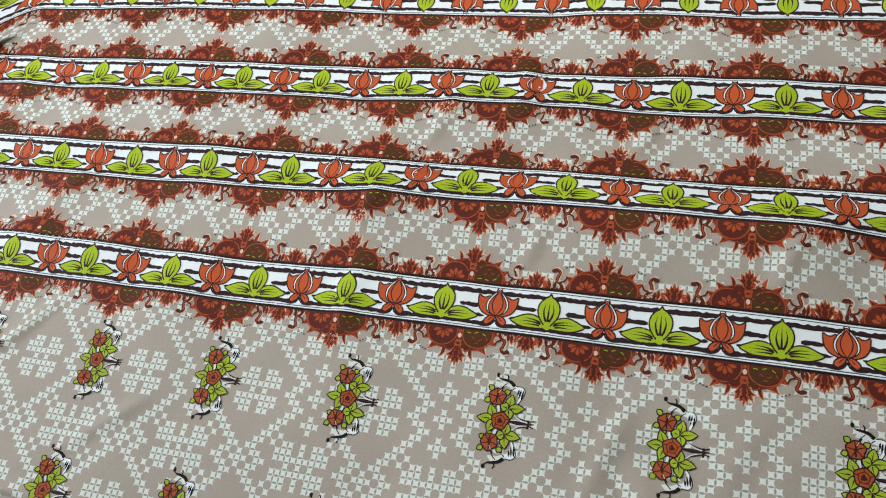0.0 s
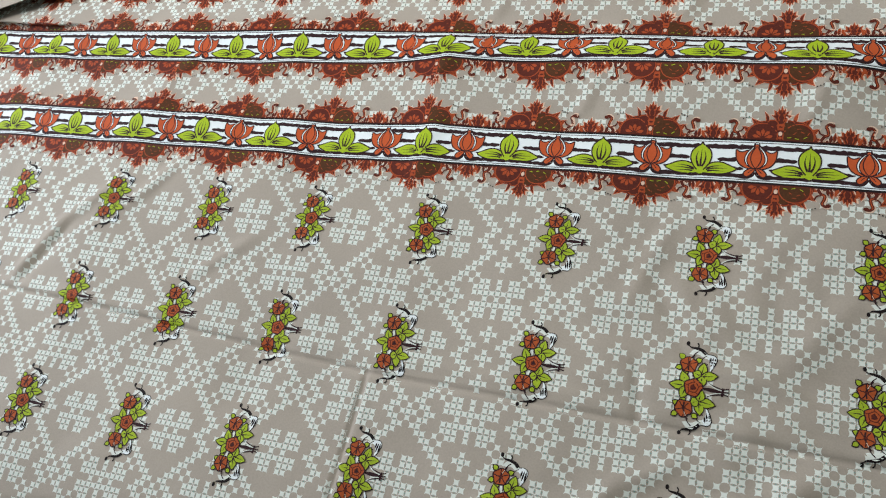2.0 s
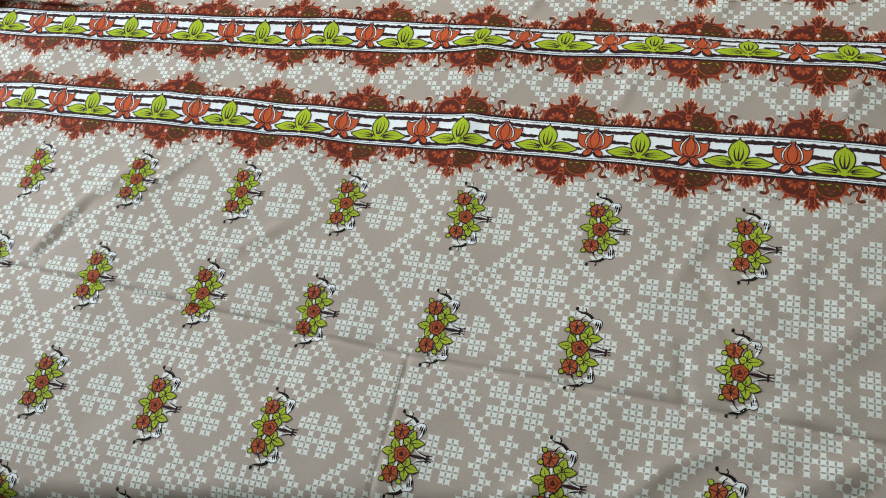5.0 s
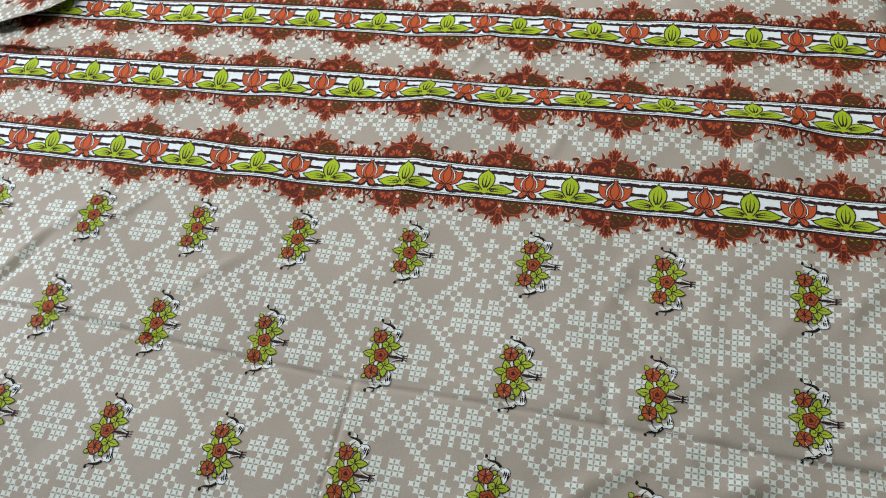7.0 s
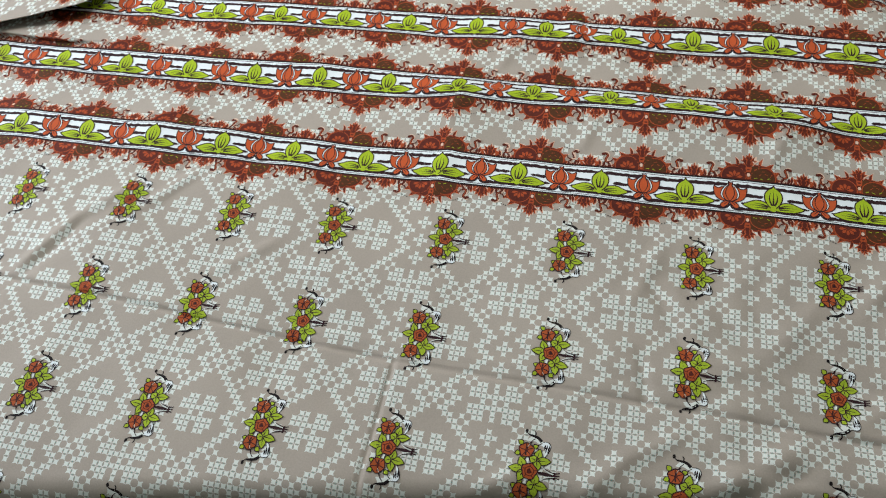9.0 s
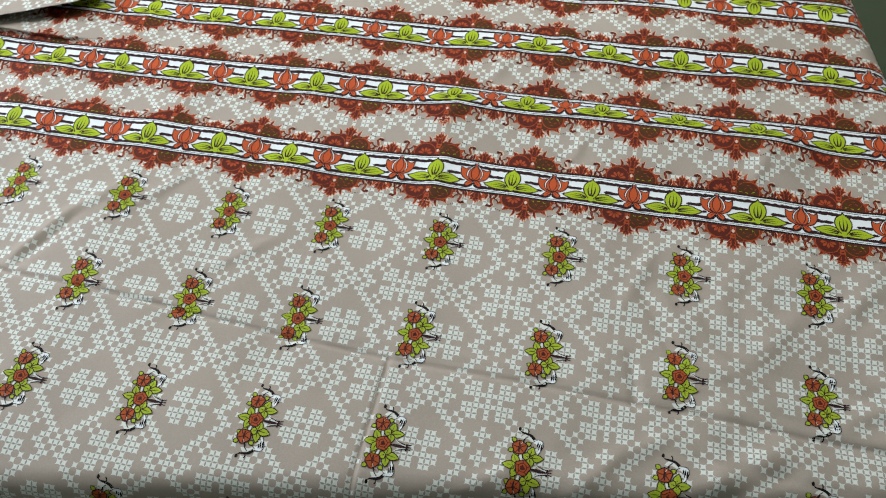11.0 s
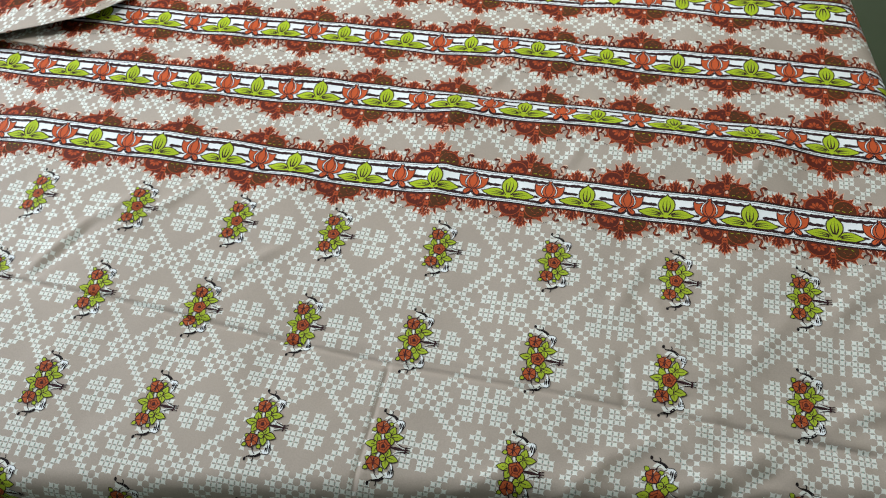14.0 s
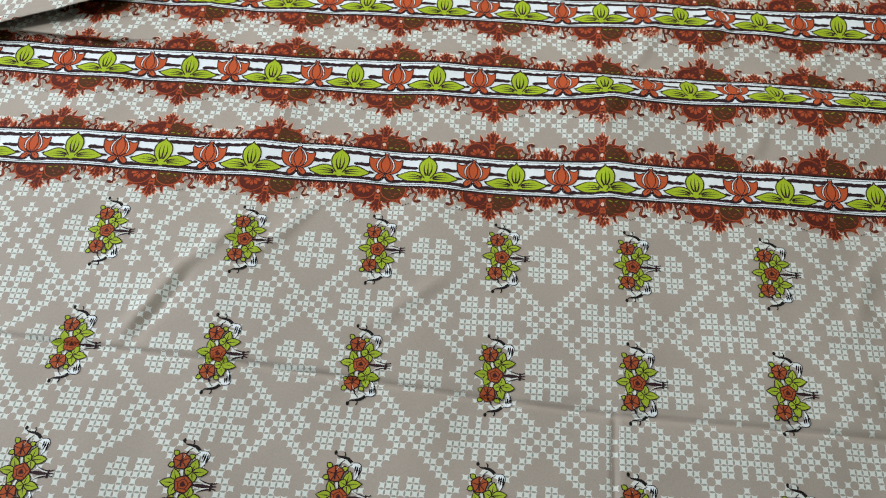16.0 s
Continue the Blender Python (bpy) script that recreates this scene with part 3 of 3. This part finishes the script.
# ---------------------------------------------------------------- the star lattice
PU, PV = 0.180 / 20, 0.1855 / 20
STAR_U, STAR_V = -0.1395, 0.1790
QUARTER = {(1, 0), (0, 1), (1, 1), (2, 1), (3, 1), (1, 2), (2, 2), (3, 2), (1, 3), (2, 3),
           (5, 0), (6, 0), (6, 1), (7, 1), (7, 2), (7, 3), (8, 2), (6, 3), (6, 4), (5, 4), (5, 5), (4, 5), (4, 6), (3, 6), (3, 7), (2, 7), (2, 8), (1, 8),
           (0, 9), (0, 10), (1, 10), (2, 9), (3, 9), (3, 10), (4, 10), (5, 7), (6, 6)}
QUARTER |= {(10, 0), (9, 0), (10, 1), (10, 3), (10, 4), (10, 5), (9, 4)}
QUARTER |= {(10, 7), (8, 7), (7, 7), (10, 8), (8, 8), (7, 8), (6, 8), (10, 9), (9, 9), (8, 9), (7, 9), (6, 9), (10, 10), (8, 10)}


def lit(i, j):
    i, j = i % 20, j % 20
    return (min(i, 20 - i), min(j, 20 - j)) in QUARTER


STRIPES = ((0.3375, 1), (0.5245, 1), (0.7035, 1), (0.8870, -1), (1.0700, -1))
FIELD = dict(u0=-1.26, u1=1.06, v0=-0.60, v1=1.20)
outline = [(0.5, 0.5), (0.17, 0.362), (-0.17, 0.362), (-0.5, 0.5), (-0.362, 0.17), (-0.362, -0.17), (-0.5, -0.5), (-0.17, -0.362), (0.17, -0.362), (0.5, -0.5), (0.362, -0.17), (0.362, 0.17)]


def drift(u, v):
    """The star screen was printed a little askew to the bouquets."""
    u, v = np.array(u), np.array(v)
    near = np.clip(0.1 - v, 0, 0.5)
    dv = near * np.clip(0.030 + 0.030 * u, 0.010, 0.030) - 0.002 * np.clip((u + 0.15) / 0.2, 0, 1) + 0.006 * np.clip((u - 0.3) / 0.2, 0, 1)
    low = np.clip((-0.03 - v) / 0.16, 0, 1) * np.clip((0.05 - u) / 0.3, 0, 1)
    du = 0.004 - 0.011 * low - 0.006 * np.clip((u + 0.12) / 0.15, 0, 1) + 0.007 * np.clip((u - 0.36) / 0.14, 0, 1)
    calm = np.clip((0.42 - v) / 0.12, 0, 1)
    return u + du * calm, v + dv * calm


star_u, star_v, lens_u, lens_v, star_f, lens_f = [], [], [], [], [], []
for i in range(int((FIELD["u0"] - STAR_U) / PU), int((FIELD["u1"] - STAR_U) / PU)):
    for j in range(int((FIELD["v0"] - STAR_V) / PV), int((FIELD["v1"] - STAR_V) / PV)):
        if not lit(i, j):
            continue
        u, v = STAR_U + i * PU, STAR_V + j * PV
        if any(abs(v - s) < 0.030 for s, _ in STRIPES):
            continue
        n = len(star_u)
        star_u += [u] + [u + x * PU * 0.97 for x, _ in outline]
        star_v += [v] + [v + y * PV * 0.97 for _, y in outline]
        star_f += [(n, n + 1 + k, n + 1 + (k + 1) % 12) for k in range(12)]
        for a, b in ((1, 0), (0, 1)):
            if lit(i + a, j + b):
                n = len(lens_u)
                cu, cv = u + a * PU / 2, v + b * PV / 2
                for x, y in ((0.18, 0), (0, 0.09), (-0.18, 0), (0, -0.09)):
                    lens_u.append(cu + (y if a else x) * PU)
                    lens_v.append(cv + (x if a else y) * PV)
                lens_f.append((n, n + 1, n + 2, n + 3) if b else (n + 3, n + 2, n + 1, n))
for name, uu, vv, ff, m, lift, label in (("star_print", star_u, star_v, star_f, STAR, 0.00020, "small off-white printed stars"), ("dot_print", lens_u, lens_v, lens_f, TEAL, 0.00023, "tiny teal printed dots between stars")):
    ob = new(name, mesh_of(name, on_cloth(*drift(uu, vv), np.full(len(uu), lift)), ff, [m]))
    ob.parent = sheet
    tagged(ob, label, kind="stuff")

# ---------------------------------------------------------------- stripes, medallions, lotuses and bouquets
tiles = [stripe_tile(s * 17 + 3) for s in range(4)]
LOTUS, TRIO, DOME, CROWN, ROSES = lotus(), leaf_trio(), scallop(), small_crown(), bouquet()
for row, (v, way) in enumerate(STRIPES):
    for n in range(-9, 8):
        u = 0.028 + 0.144 * n
        if u < -1.27 or u > 1.06:
            continue
        tiles[(n + row) % 4].print_at("stripe_print", u, v, sheet, way, label="white printed stripe with rough dark lines", base=0.00042, step=0.000038)
        LOTUS.print_at("lotus_print", u, v, sheet, way, label="orange printed lotus flower", base=0.00095)
        TRIO.print_at("leaf_print", u + 0.070, v, sheet, way, label="three lime green printed leaves", base=0.00095)
    for n in range(-7, 6):
        u = 0.129 + 0.180 * n
        for flip in (-1, 1):
            DOME.print_at("medallion_print", u, v + flip * 0.0350, sheet, flip, label="red-brown printed half medallion with flames", base=0.00030)
            CROWN.print_at("crown_print", u + 0.090, v + flip * 0.0350, sheet, flip, label="small rusty printed crown", base=0.00070)
BLOOMS = ((one_rose(10.6, 20, 1), -8, 30), (one_rose(10.6, 50, -1), -9, -28), (one_rose(10.9, 10), 0, 0))
COLUMNS = (-1.030, -0.8165, -0.605, -0.400, -0.207, -0.006, 0.202, 0.411, 0.620, 0.826, 1.030)
for v, aside in ((0.1865, 0.0), (-0.0015, -0.002), (-0.188, -0.008), (-0.373, -0.009)):
    for col in COLUMNS:
        u = col + aside
        spray = ROSES.print_at("rose_bouquet_print", u, v, sheet, label="printed rose bouquet with lime leaves")
        for bloom, x, y in BLOOMS:
            bloom.print_at("rose_print", u + x / 1000, v + y / 1000, spray, label="orange printed rose", base=0.00125)


# ---------------------------------------------------------------- crumpled clear plastic beside the bed
def plastic():
    m, n, l, b = fresh("clear_plastic")
    co = n.new("ShaderNodeTexCoord")
    t = n.new("ShaderNodeTexNoise")
    t.inputs["Scale"].default_value, t.inputs["Detail"].default_value = 28.0, 5.0
    bp = n.new("ShaderNodeBump")
    bp.inputs["Strength"].default_value, bp.inputs["Distance"].default_value = 0.7, 0.01
    ramp = n.new("ShaderNodeValToRGB")
    ramp.color_ramp.elements[0].position, ramp.color_ramp.elements[1].position = 0.35, 0.65
    ramp.color_ramp.elements[0].color, ramp.color_ramp.elements[1].color = (0.30, 0.30, 0.30, 1), (0.88, 0.88, 0.88, 1)
    l.new(co.outputs["Object"], t.inputs["Vector"])
    l.new(t.outputs["Fac"], bp.inputs["Height"])
    l.new(t.outputs["Fac"], ramp.inputs["Fac"])
    l.new(ramp.outputs["Color"], b.inputs["Alpha"])
    l.new(bp.outputs["Normal"], b.inputs["Normal"])
    b.inputs["Base Color"].default_value = (0.84, 0.86, 0.90, 1)
    b.inputs["Roughness"].default_value = 0.18
    return m


PLASTIC = plastic()


def crumpled_bag(name, at, size, seed, label):
    """A loose bag: a squashed skin, creased in flat facets."""
    bm = bmesh.new()
    bmesh.ops.create_icosphere(bm, subdivisions=5, radius=0.5)
    off = Vector((seed * 3.1, seed * 1.7, seed))
    for v in bm.verts:
        p = v.co.copy()
        c = noise.noise_vector(p * 4.2 + off)
        f = noise.noise_vector(p * 11 + off)
        g = noise.noise_vector(p * 24 + off)
        k = 1 + 0.30 * c.x + 0.20 * abs(f.y) + 0.10 * abs(g.z)
        v.co = Vector((p.x * size[0], p.y * size[1], p.z * size[2])) * k + Vector((c.y, c.z, f.x)) * 0.018
    ob = new(name, bpy.data.meshes.new(name))
    bm.to_mesh(ob.data)
    bm.free()
    ob.data.materials.append(PLASTIC)
    ob.location = at
    return tagged(ob, label, "plastic bag")


for at, size, seed in (((-1.315, 0.70, 0.24), (0.13, 0.36, 0.40), 2), ((-1.215, 0.30, 0.22), (0.12, 0.20, 0.40), 5)):
    bag = crumpled_bag("plastic_bag", at, size, seed, "crumpled clear plastic bag beside the bed")
    bag.rotation_euler = (0, 0, radians(9.7))
